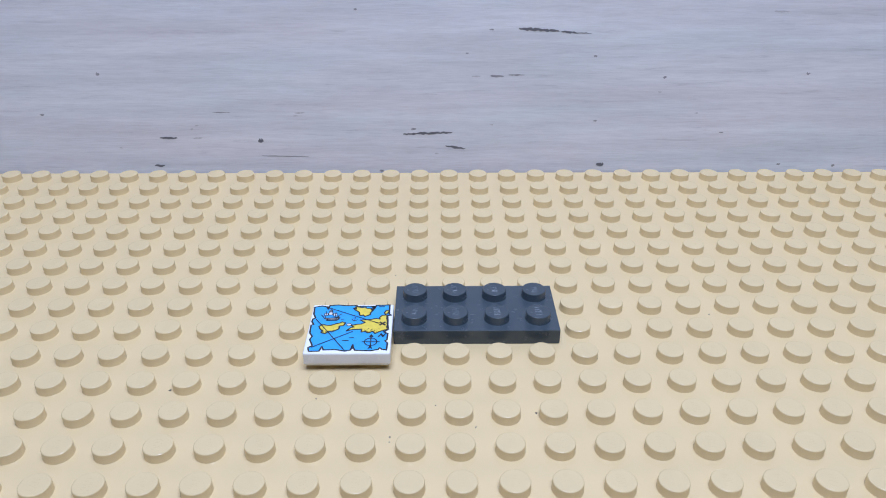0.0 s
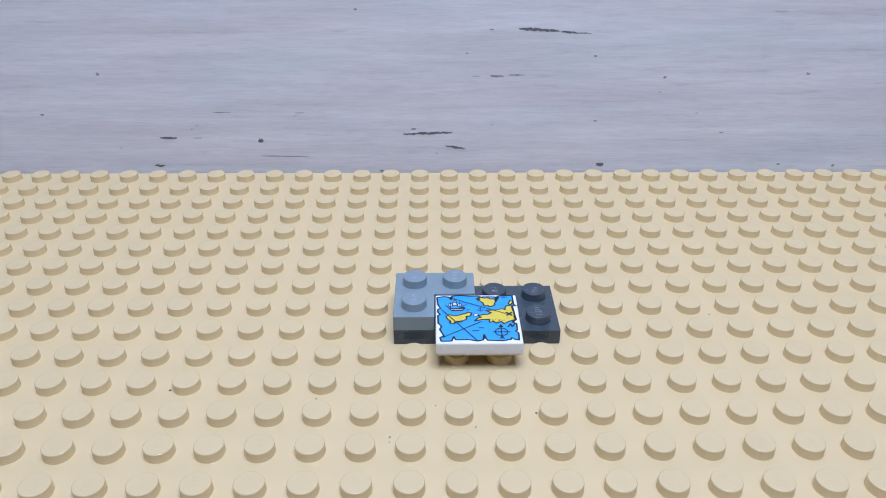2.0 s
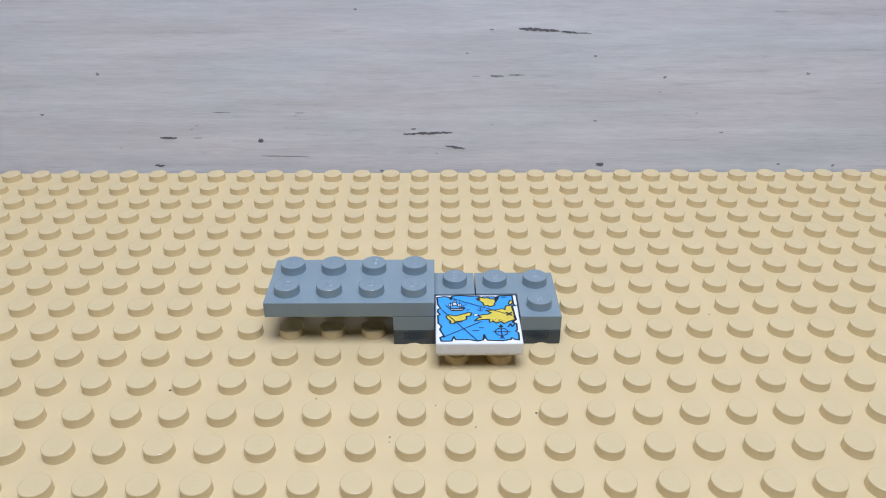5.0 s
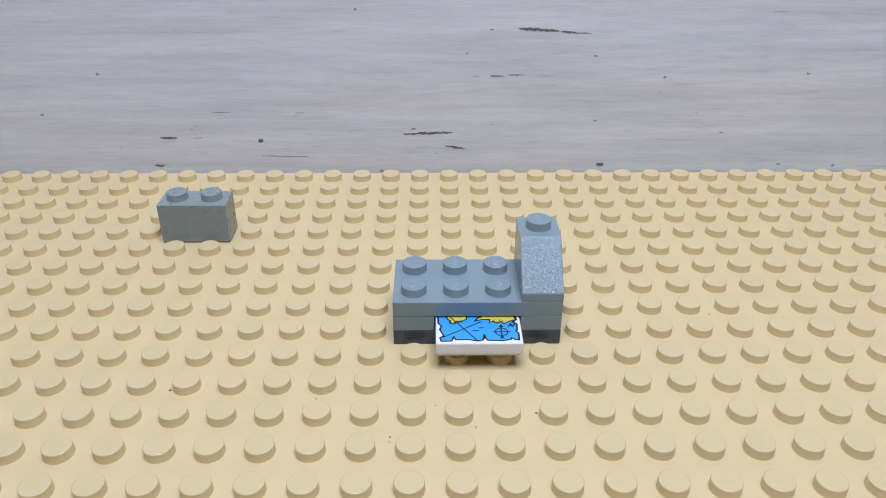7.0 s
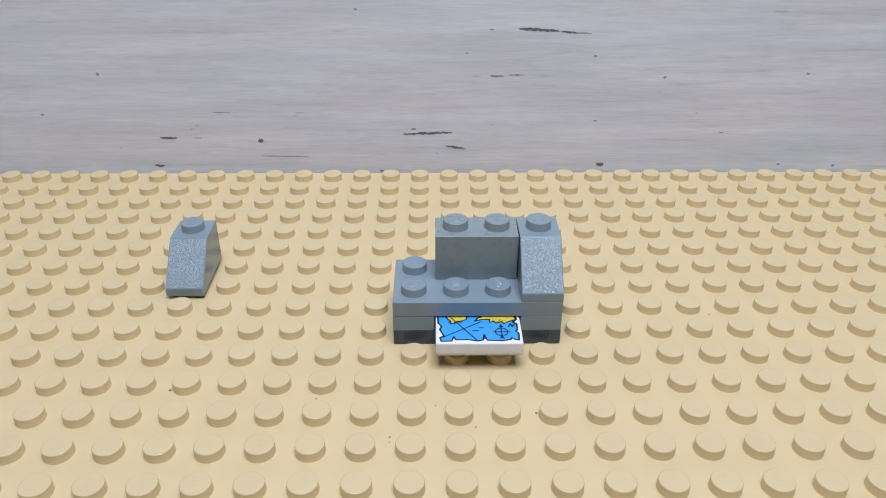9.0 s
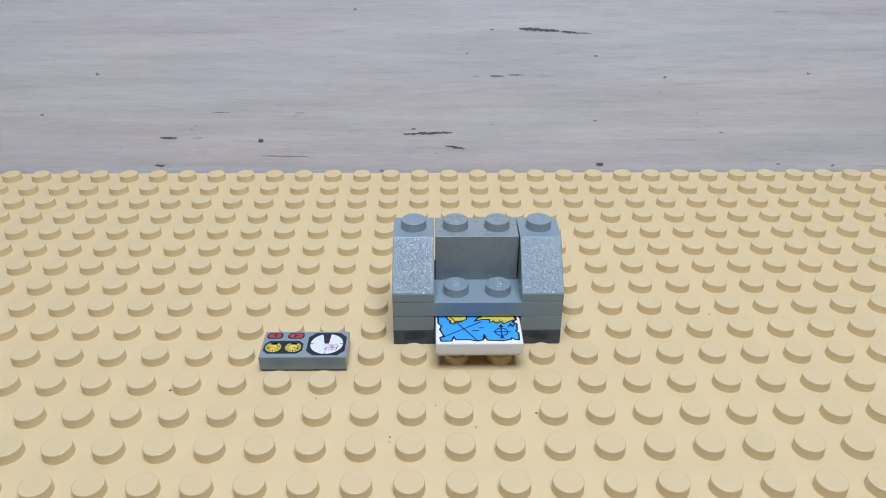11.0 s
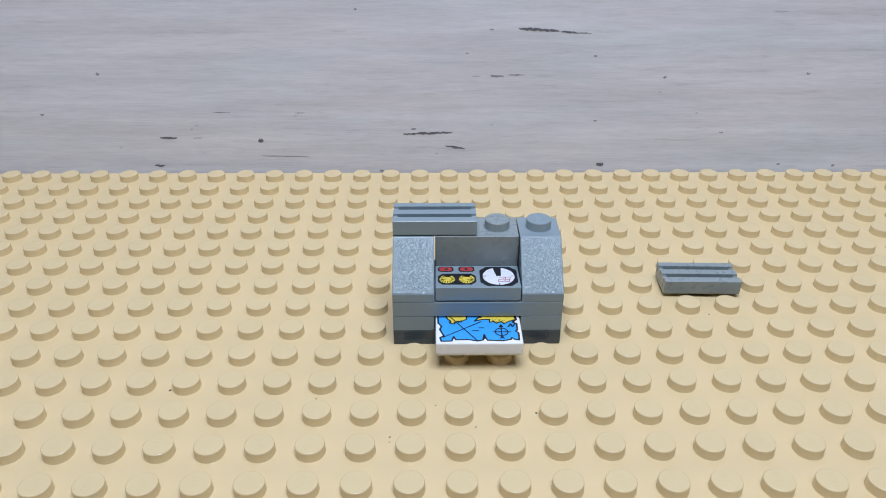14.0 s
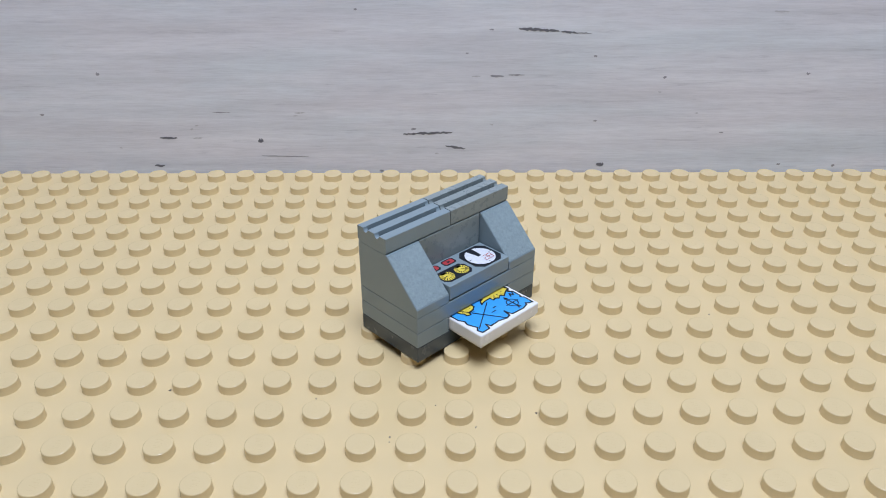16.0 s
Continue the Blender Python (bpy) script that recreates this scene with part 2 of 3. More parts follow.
def tile_bm(w, d, bevel=0.2, height=TILE):
    """A smooth tile: a slab that stands on a slightly smaller foot, so that a groove runs round its base."""
    bm = shell_bm(block_outline(w, d), height - 0.4, bevel=bevel)
    bmesh.ops.translate(bm, verts=bm.verts[:], vec=(0, 0, 0.4 * MM))
    foot = shrink(block_outline(w, d), 0.35)
    lo = [bm.verts.new((x * MM, y * MM, 0)) for x, y in foot]
    hi = [bm.verts.new((x * MM, y * MM, 0.45 * MM)) for x, y in foot]
    for i in range(4):
        j = (i + 1) % 4
        bm.faces.new((lo[i], lo[j], hi[j], hi[i]))
    return bm


# ---- setting ----
def build_setting():
    ground = part("ground", box_bm(-700, 700, -900, 500, -30, -2.25), TABLE, None)
    tagged(ground, "plain painted table top under the baseplate", "table top", kind="structure")
    # unseen walls and ceiling, added around the table; their grey limits bounced light
    for name, b in (("wall_north", (-700, 700, 500, 540, -30, 950)), ("wall_south", (-700, 700, -940, -900, -30, 950)),
                    ("wall_east", (700, 740, -940, 540, -30, 950)), ("wall_west", (-740, -700, -940, 540, -30, 950))):
        tagged(part(name, box_bm(*b), WALLPAINT, None), "plain grey painted wall, unseen, added to close the room", "wall", kind="structure")
    tagged(part("ceiling", box_bm(-740, 740, -940, 540, 950, 990), WALLPAINT, None), "plain grey painted ceiling, unseen, added to close the room", "ceiling", kind="structure")


def mark_bm(x0, z0, x1, z1, h, seed, y):
    """A dark crack or knot in the wood: a thin sliver with an uneven edge, proud of the board by a hair."""
    rnd = random.Random(seed)
    length = math.hypot(x1 - x0, z1 - z0)
    n = max(7, int(length / 0.45))
    upper, lower = [], []
    for i in range(n + 1):
        f = i / n
        taper = math.sin(math.pi * min(1, max(0, 0.06 + 0.88 * f))) ** 0.55
        mid = z0 + (z1 - z0) * f + rnd.uniform(-0.12, 0.12) * h
        upper.append((x0 + (x1 - x0) * f, mid + h * taper * rnd.uniform(0.2, 0.52)))
        lower.append((x0 + (x1 - x0) * f, mid - h * taper * rnd.uniform(0.2, 0.52)))
    bm = bmesh.new()
    up = [bm.verts.new((x * MM, y * MM, z * MM)) for x, z in upper]
    lo = [bm.verts.new((x * MM, y * MM, z * MM)) for x, z in lower]
    for i in range(n):
        bm.faces.new((lo[i], lo[i + 1], up[i + 1], up[i]))
    return bm


def build_backboard():
    board = thing("backdrop_board", "white-washed wooden board with grey streaks and dark cracks, standing upright behind the baseplate", "wooden board")
    part("board", box_bm(-320, 340, 4.6, 16.6, -2.25, 210, 0.6), WOOD, board)
    marks = [  # x0, z0, x1, z1, height, dark
        (25.8, 40.0, 36.3, 39.4, 1.0, 1), (36.8, 39.3, 41.0, 38.9, 0.8, 1), (40.6, 38.95, 44.6, 38.8, 0.4, 0), (-71.3, 10.3, -66.5, 10.3, 0.8, 1), (-44.5, 9.5, -43.0, 9.4, 1.6, 1),
        (-4.5, 11.3, 8.9, 11.8, 0.9, 1), (-2.3, 12.8, -1.0, 12.8, 0.9, 1), (7.1, 7.9, 12.6, 7.0, 0.9, 1), (-11.4, 0.4, -10.2, 0.4, 1.0, 1),
        (49.4, 2.2, 51.5, 2.2, 1.7, 1), (18.9, 27.7, 22.4, 27.5, 0.8, 0), (23.7, 27.9, 27.9, 27.9, 0.5, 0), (-84.9, 28.2, -83.9, 28.2, 1.1, 1),
        (-102.3, 17.0, -101.1, 17.0, 0.7, 1), (-74.1, 2.1, -71.3, 2.1, 0.9, 1), (45.8, 32.9, 46.7, 32.9, 0.7, 1),
        (47.4, 15.1, 48.4, 15.1, 0.6, 1), (18.3, 39.8, 19.4, 39.8, 0.5, 1), (64.8, 27.2, 65.7, 27.2, 0.9, 0), (82.5, 11.7, 83.6, 11.7, 0.7, 0),
        (102.8, 28.2, 103.8, 28.2, 0.8, 0), (100.5, 2.2, 101.5, 2.2, 0.8, 0), (116.0, 1.7, 117.0, 1.7, 0.9, 0),
        (-43.8, 5.0, -31.0, 4.7, 0.35, 0), (-55.8, 17.6, -51.2, 17.6, 0.3, 0), (-16.3, 44.9, -15.5, 44.9, 0.6, 0),
        (-62.6, 12.8, -61.7, 12.8, 0.7, 2), (-61.2, 13.9, -60.2, 13.9, 0.5, 2), (-62.2, 10.2, -59.6, 10.3, 0.5, 2), (-82.8, 7.4, -82.0, 7.4, 0.5, 2),
        (-33.8, 17.4, -31.0, 17.5, 0.5, 2), (-34.3, 16.6, -33.0, 16.6, 0.4, 2), (12.2, 33.7, 13.1, 33.7, 0.4, 0), (14.0, 27.5, 16.3, 27.6, 0.5, 2),
        (19.3, 14.0, 20.1, 14.0, 0.5, 2), (4.2, 5.6, 5.2, 5.6, 0.5, 2), (90.8, 44.4, 94.6, 44.3, 0.6, 2), (64.0, 23.2, 65.0, 23.2, 0.5, 2),
        (74.8, 17.3, 75.8, 17.3, 0.5, 2)]
    for i, (x0, z0, x1, z1, h, dark) in enumerate(marks):
        name = "crack" if x1 - x0 > 2.6 else "knot"
        part(name, mark_bm(x0, z0, x1, z1, h, i, 4.56), (SCUFF, CRACK if x1 - x0 > 1.4 else SCUFF, FAINT)[dark], board)


# ---- toy pieces ----
def toy_plate(name, label, w, d, mat, group=""):
    root = thing(name, label, "toy plate", group)
    part("body", shell_bm(block_outline(w, d), 3.2), mat, root)
    add_studs(root, [(c, r) for r in range(d) for c in range(w)], 3.2, mat)
    return root


def toy_corner_plate(label, mirrored):
    root = thing("toy_corner_plate", label, "toy plate", "corner plates")
    g = 0.1
    if mirrored:
        out = [(4 + g, -12 + g), (12 - g, -12 + g), (12 - g, 4 - g), (-4 + g, 4 - g), (-4 + g, -4 + g), (4 + g, -4 + g)]
        cells = [(0, 0), (1, 0), (1, 1)]
    else:
        out = [(-4 + g, -12 + g), (4 - g, -12 + g), (4 - g, -4 + g), (12 - g, -4 + g), (12 - g, 4 - g), (-4 + g, 4 - g)]
        cells = [(0, 0), (1, 0), (0, 1)]
    part("body", shell_bm(out, 3.2), GREY, root)
    add_studs(root, cells, 3.2, GREY)
    return root


def toy_brick():
    root = thing("toy_brick", "mid-grey two-stud plastic toy brick", "toy brick")
    part("body", shell_bm(block_outline(2, 1), 9.6), OLDGREY, root)
    add_studs(root, [(0, 0), (1, 0)], 9.6, OLDGREY)
    return root


def toy_slope(label):
    root = thing("toy_slope_brick", label, "toy brick", "slope bricks")
    profile = [(3.9, 0), (3.9, 9.6), (-4.0, 9.6), (-11.9, 1.75), (-11.9, 0)]
    part("body", sweep_bm(profile, -3.9, 3.9), GREY, root)
    a, b = Vector((-4.22, 9.4)), Vector((-11.74, 1.93))
    out = Vector((-0.7, 0.7)) * 0.03
    bm = bmesh.new()
    q = [(-3.72, a), (3.72, a), (3.72, b), (-3.72, b)]
    face = [bm.verts.new((x * MM, (v.x + out.x) * MM, (v.y + out.y) * MM)) for x, v in q]
    back = [bm.verts.new((x * MM, (v.x + 0.3) * MM, (v.y - 0.3) * MM)) for x, v in q]
    bm.faces.new(face)
    for i in range(4):
        bm.faces.new((face[i], face[(i + 1) % 4], back[(i + 1) % 4], back[i]))
    part("slope_face", bm, LITGRAIN, root, "sparkling sand-grained sloping face")
    add_studs(root, [(0, 0)], 9.6, GREY)
    return root


def toy_grille(label, mat):
    """A ribbed tile: three bars, scalloped grooves that end open, and a deep slot along the middle of each groove."""
    root = thing("toy_grille_tile", label, "toy tile", "grille tiles")

    def groove(y, slot):
        if slot:
            return [(y + 0.66, 3.2), (y + 0.6, 2.45), (y + 0.9, 2.35), (y + 0.9, 0.45), (y - 0.9, 0.45), (y - 0.9, 2.35), (y - 0.6, 2.45), (y - 0.66, 3.2)]
        return [(y + 0.66, 3.2), (y + 0.56, 2.8), (y + 0.3, 2.52), (y, 2.44), (y - 0.3, 2.52), (y - 0.56, 2.8), (y - 0.66, 3.2)]

    bm = bmesh.new()
    for x0, x1, slot in ((-3.9, -3.0, False), (-3.0, 11.0, True), (11.0, 11.9, False)):
        prof = [(3.62, 0), (3.62, 0.32), (3.9, 0.36), (3.9, 3.11), (3.8, 3.2)] + groove(1.62, slot) + groove(-1.5, slot)
        prof += [(-3.8, 3.2), (-3.9, 3.11), (-3.9, 0.36), (-3.62, 0.32), (-3.62, 0)]
        rings = [[bm.verts.new((x * MM, y * MM, z * MM)) for y, z in prof] for x in (x0, x1)]
        bm.faces.new(rings[0])
        bm.faces.new(list(reversed(rings[1])))
        for i in range(len(prof)):
            j = (i + 1) % len(prof)
            bm.faces.new((rings[0][i], rings[1][i], rings[1][j], rings[0][j]))
    part("body", bm, mat, root)
    return root


def toy_map_tile():
    root = thing("toy_map_tile", "white plastic toy tile printed with a blue and yellow treasure map", "toy tile")
    part("body", tile_bm(2, 2, 0.3), WHITE, root)
    z = TILE
    off = lambda pts: [(4 + x * 0.99, -4.05 + y * 0.99) for x, y in pts]
    sea = [(-7.7, 7.0), (-6.3, 7.5), (-5.2, 7.2), (-4.9, 6.3), (-4.7, 7.6), (-3.1, 7.8), (-1.0, 7.5), (0.6, 7.6), (1.0, 6.5), (1.3, 7.3),
           (2.4, 7.3), (3.6, 7.3), (3.9, 6.7), (3.9, 5.6), (4.6, 7.6), (6.0, 7.7), (7.2, 7.8), (7.2, 6.5), (7.2, 4.5), (7.6, 4.2),
           (6.9, 4.0), (7.1, 1.2), (7.3, -0.5), (6.5, -1.4), (7.2, -1.9), (7.2, -3.8), (6.8, -4.2), (7.3, -4.8), (7.2, -7.0), (6.4, -6.7),
           (5.9, -6.3), (5.7, -6.8), (4.4, -7.2), (1.5, -7.0), (1.2, -6.4), (0.9, -5.3), (0.7, -6.9), (-0.4, -7.2), (-2.1, -6.8),
           (-4.3, -6.9), (-4.7, -5.9), (-5.1, -7.2), (-6.9, -7.2), (-7.2, -6.2), (-6.5, -5.5), (-7.2, -3.7),
           (-6.9, -2.7), (-7.5, -1.5), (-7.6, 0.9), (-7.1, 1.2), (-7.5, 2.1), (-7.5, 3.0), (-7.0, 3.3), (-7.5, 4.7)]
    sea = ragged(off(sea)[::-1], 1.0, 0.05, 3)
    part("sea_print", flat_bm(sea, z), SEA, root, "bright blue printed sea with torn edges")
    part("sea_outline", stroke_bm(sea, 0.32, z + 0.012, closed=True), BLACK, root)
    islands = [
        [(7.1, -0.6), (6.1, -1.1), (4.8, -1.8), (4.4, -1.3), (3.3, -1.7), (3.0, -1.1), (2.1, -1.4), (2.2, -0.5), (0.3, -0.6),
         (-0.6, -1.1), (-0.2, -0.4), (0.6, 0.3), (0.1, 0.9), (2.0, 1.2), (2.8, 1.7), (1.8, 2.4), (3.1, 2.6), (4.3, 2.9), (5.4, 2.9),
         (5.3, 3.5), (5.8, 4.1), (6.9, 4.0)],
        [(0.8, 5.7), (1.3, 5.1), (1.5, 4.0), (2.2, 4.3), (2.6, 3.8), (3.5, 4.5), (3.7, 5.6), (3.4, 6.5), (2.9, 6.5), (2.4, 7.0),
         (1.6, 6.8), (0.6, 7.0), (0.7, 6.2), (0.1, 6.6)],
        [(6.4, 4.5), (7.0, 4.6), (7.2, 5.8), (6.5, 5.9), (6.1, 5.0)],
        [(-5.8, -0.5), (-5.3, -0.8), (-5.3, -1.6), (-4.5, -1.8), (-4.1, -1.1), (-3.1, -1.1), (-2.2, -0.4), (-2.1, 0.5), (-1.3, 0.8),
         (-1.1, 1.6), (-1.8, 1.9), (-2.1, 1.7), (-3.0, 1.2), (-4.3, 0.7), (-5.5, 1.2), (-5.9, 0.5)]]
    rnd = random.Random(8)
    for i, isle in enumerate(islands):
        shore = ragged(off(isle), 0.5, 0.13, 20 + i)
        part("island_print", flat_bm(shore, z + 0.03), YELLOW, root, "yellow printed island")
        part("shoreline", stroke_bm(shore, 0.27, z + 0.05, closed=True), BLACK, root)
    part("islet_print", flat_bm(off(arc(-0.3, 1.0, 0.5, sy=0.75, n=12)), z + 0.03), PALE, root)
    part("shoreline", stroke_bm(off(arc(-0.3, 1.0, 0.5, sy=0.75, n=12)), 0.14, z + 0.05, closed=True), BLACK, root)
    for a, b in (((-5.9, 7.3), (5.4, 1.4)), ((-6.8, 2.8), (-0.4, -7.1)), ((-6.6, -6.1), (0.6, -1.2)), ((0.1, -3.2), (0.9, -3.2)),
                 ((-1.1, -4.1), (0.0, -4.1)), ((5.1, 7.1), (6.1, 7.1))):
        part("course_line", stroke_bm(off([a, b]), 0.2, z + 0.07), BLACK, root)
    # sand dots along the south shore of the islands
    bm = bmesh.new()
    for k in range(80):
        x, y = (rnd.uniform(2.4, 6.9), -1.4 + 1.1 * rnd.random() ** 2) if k < 50 else (rnd.uniform(-5.5, -3.0), -1.6 + 1.3 * rnd.random() ** 2)
        (x, y), = off([(x, y)])
        bm.faces.new([bm.verts.new(((x + 0.085 * math.cos(a)) * MM, (y + 0.085 * math.sin(a)) * MM, (z + 0.06) * MM)) for a in (0, 1.57, 3.14, 4.71)])
    tagged(part("sand_dots", bm, BLACK, root), kind="stuff")
    # cross that marks the spot
    for s in (1, -1):
        part("spot_mark", stroke_bm(off([(5.6, 1.3 - 0.45 * s), (6.55, 1.3 + 0.45 * s)]), 0.36, z + 0.075 + 0.004 * s), BLACK, root)
    # compass rose
    part("compass_ring", stroke_bm(off(arc(4.2, -4.5, 1.15, n=24)), 0.2, z + 0.06, closed=True), BLACK, root)
    part("compass_needle", stroke_bm(off([(4.2, -6.3), (4.2, -2.6)]), 0.22, z + 0.075), BLACK, root)
    part("compass_needle", stroke_bm(off([(2.6, -4.5), (5.8, -4.5)]), 0.2, z + 0.085), BLACK, root)
    part("compass_tip", flat_bm(off([(3.75, -2.95), (4.2, -3.1), (4.65, -2.95), (4.2, -2.1)]), z + 0.08), BLACK, root)
    part("compass_tail", flat_bm(off([(3.75, -6.7), (4.2, -6.3), (4.65, -6.7), (4.35, -5.7), (4.05, -5.7)]), z + 0.08), BLACK, root)
    (nx, ny), = off([(5.95, -2.5)])
    letters("north_letter", "N", 1.45, nx, ny, z + 0.09, BLACK, root, 0.5, bold=0.07)
    # anchor
    part("anchor", stroke_bm(off([(0.65, 3.5), (0.65, 2.3)]), 0.14, z + 0.07), BLACK, root)
    part("anchor", stroke_bm(off([(0.1, 2.75), (0.35, 2.35), (0.65, 2.25), (0.95, 2.35), (1.2, 2.75)]), 0.14, z + 0.075), BLACK, root)
    part("anchor", stroke_bm(off([(0.35, 3.2), (0.95, 3.2)]), 0.12, z + 0.08), BLACK, root)
    # sailing ship
    part("ship_hull", flat_bm(off([(-5.9, 4.0), (-4.8, 2.3), (-2.7, 2.4), (-2.2, 3.3), (-2.6, 3.9), (-3.4, 3.4), (-5.3, 3.3)]), z + 0.05), BLACK, root)
    for x, y, w, h in ((-5.05, 4.4, 0.75, 0.8), (-4.2, 4.7, 0.85, 1.0), (-3.3, 4.3, 0.75, 0.9), (-4.2, 5.6, 0.6, 0.4)):
        sail = off([(x - w / 2, y - h / 2), (x + w / 2, y - h / 2 + 0.1), (x + w / 2 - 0.1, y + h / 2), (x - w / 2 + 0.05, y + h / 2)])
        part("sail", flat_bm(sail, z + 0.06), PALE, root)
        part("sail_outline", stroke_bm(sail, 0.16, z + 0.075, closed=True), BLACK, root)
    for pts in ([(-5.0, 2.85), (-2.7, 2.85)], [(-6.1, 4.3), (-5.4, 3.5)], [(-5.1, 3.4), (-5.1, 5.4)], [(-3.25, 3.4), (-3.25, 5.3)], [(-4.2, 5.9), (-4.2, 6.6)], [(-2.7, 3.9), (-2.0, 4.6)], [(-2.0, 2.6), (-1.5, 2.8)]):
        part("rigging", stroke_bm(off(pts), 0.15, z + 0.085), PALE if pts[0] == (-5.0, 2.85) else BLACK, root)
    return root


def toy_panel_tile():
    root = thing("toy_panel_tile", "grey toy tile printed with red buttons, yellow dials, white gauge", "toy tile")
    part("body", tile_bm(2, 1, 0.14, 3.25), GREY, root)
    z = 3.25
    x0, y0 = -3.9, 3.9
    at = lambda pts: [(x0 + x, y0 - y) for x, y in pts]

    def rect(xa, ya, xb, yb, c):
        return at([(xa + c, ya), (xb - c, ya), (xb, ya + c), (xb, yb - c), (xb - c, yb), (xa + c, yb), (xa, yb - c), (xa, ya + c)][::-1])

    for k, (xa, xb) in enumerate(((0.5, 3.45), (4.4, 7.45))):
        part("button_rim", flat_bm(rect(xa, 0.35, xb, 2.25, 0.45), z), BLACK, root)
        part("button", flat_bm(rect(xa + 0.3, 0.65, xb - 0.3, 1.95, 0.3), z + 0.02), RED, root, "small red printed arrow button")
        cx, s = (xa + xb) / 2, (-1 if k == 0 else 1)
        part("arrow", flat_bm(at([(cx + 0.4 * s, 1.3), (cx - 0.35 * s, 0.85), (cx - 0.35 * s, 1.75)]), z + 0.045), BLACK, root)
    part("dial_backing", flat_bm(rect(0.45, 2.9, 7.6, 6.75, 0.9), z), BLACK, root, "black printed dial backing")
    for k, cx in enumerate((2.2, 5.85)):
        (px, py), = at([(cx, 4.85)])
        ring = [(px + 1.45 * math.cos(radians(a)), py + 1.45 * math.sin(radians(a))) for a in range(120, 421, 12)]
        part("dial", flat_bm([(px - 0.35, py + 0.75), *ring, (px + 0.35, py + 0.75)], z + 0.02), YELLOW, root, "round yellow printed dial")
        for a in range(130, 420, 24):
            c, s = math.cos(radians(a)), math.sin(radians(a))
            part("dial_tick", stroke_bm([(px + 0.8 * c, py + 0.8 * s), (px + 1.35 * c, py + 1.35 * s)], 0.14, z + 0.05), BLACK, root)
        tip = (-1.1, -0.15) if k == 0 else (1.1, -0.5)
        part("dial_needle", stroke_bm([(px, py), (px + tip[0], py + tip[1])], 0.13, z + 0.06), BLACK, root)
    part("gauge_backing", flat_bm(rect(8.35, 0.45, 15.4, 7.3, 1.3), z), BLACK, root, "black eight-sided gauge backing")
    (gx, gy), = at([(11.88, 3.88)])
    part("gauge_face", flat_bm(arc(gx, gy, 3.0, n=40), z + 0.02), PALE, root, "round white gauge face")
    part("gauge_wedge", flat_bm([(gx - 0.4, gy + 0.05), (gx + 0.42, gy + 0.05), (gx + 0.62, gy + 3.05), (gx - 1.0, gy + 3.05)], z + 0.05), BLACK, root)
    for a in (180, 0, 270):
        c, s = math.cos(radians(a)), math.sin(radians(a))
        part("gauge_tick", stroke_bm([(gx + 2.4 * c, gy + 2.4 * s), (gx + 3.0 * c, gy + 3.0 * s)], 0.14, z + 0.05), BLACK, root)
    # the number 28 in slanted seven-bar digits
    bars = {"top": ((0, 2), (1, 2)), "middle": ((0, 1), (1, 1)), "bottom": ((0, 0), (1, 0)), "upper_left": ((0, 1), (0, 2)),
            "upper_right": ((1, 1), (1, 2)), "lower_left": ((0, 0), (0, 1)), "lower_right": ((1, 0), (1, 1))}
    for x_off, missing in ((-0.15, ("upper_left", "lower_right")), (1.0, ())):
        for name, ends in bars.items():
            if name not in missing:
                line = [(gx + x_off + 0.9 * a + 0.13 * b, gy - 1.9 + 0.75 * b) for a, b in ends]
                part("digit_bar", stroke_bm(line, 0.13, z + 0.055), RED, root, "thin red printed digit bar")
    return root


build_setting()
build_backboard()
bottom_plate = toy_plate("toy_plate", "dark grey eight-stud plastic toy plate at the bottom of the stack", 4, 2, DARK)
map_tile = toy_map_tile()
corner_west = toy_corner_plate("bluish-grey three-stud corner toy plate, notched beside the map tile", False)
corner_east = toy_corner_plate("bluish-grey three-stud corner toy plate, mirrored, notched beside the map tile", True)
top_plate = toy_plate("toy_plate", "light bluish-grey eight-stud plastic toy plate", 4, 2, GREY)
slope_east = toy_slope("light grey sloping toy brick with a grained face and one stud")
slope_west = copy_thing(slope_east, Matrix())
brick = toy_brick()
panel = toy_panel_tile()
grille_west = toy_grille("bluish-grey ribbed plastic toy grille tile", GREY)
grille_east = toy_grille("warm-grey ribbed plastic toy grille tile", OLDGREY)


# ---- baseplate and its studs ----
def sag(x, y):
    """How far the thin sheet bows down towards its front corners, in millimetres."""
    u = min(1.1, max(0.0, (-y - 80) / 32))
    return -0.19 * (1 + (min(80, abs(x)) / 60) ** 2) * u * u


def sheet_bm():
    """The thin moulded sheet under the studs, a grid one stud wide."""
    bm = bmesh.new()
    xs, ys = [(c - 0.5) * P for c in range(-24, 25)], [4.0 - r * P for r in range(49)]
    ys[-1] = -47.5 * P
    top = [[bm.verts.new((x * MM, y * MM, sag(x, y) * MM)) for x in xs] for y in ys]
    low = [[bm.verts.new((x * MM, y * MM, (sag(x, y) - 1.6) * MM)) for x in xs] for y in ys]
    for r in range(48):
        for c in range(48):
            bm.faces.new((top[r][c], top[r + 1][c], top[r + 1][c + 1], top[r][c + 1]))
            bm.faces.new((low[r][c], low[r][c + 1], low[r + 1][c + 1], low[r + 1][c]))
        for c in (0, 48):
            bm.faces.new((top[r][c], low[r][c], low[r + 1][c], top[r + 1][c]))
        for k in (0, 48):
            bm.faces.new((top[k][r], top[k][r + 1], low[k][r + 1], low[k][r]))
    return bm


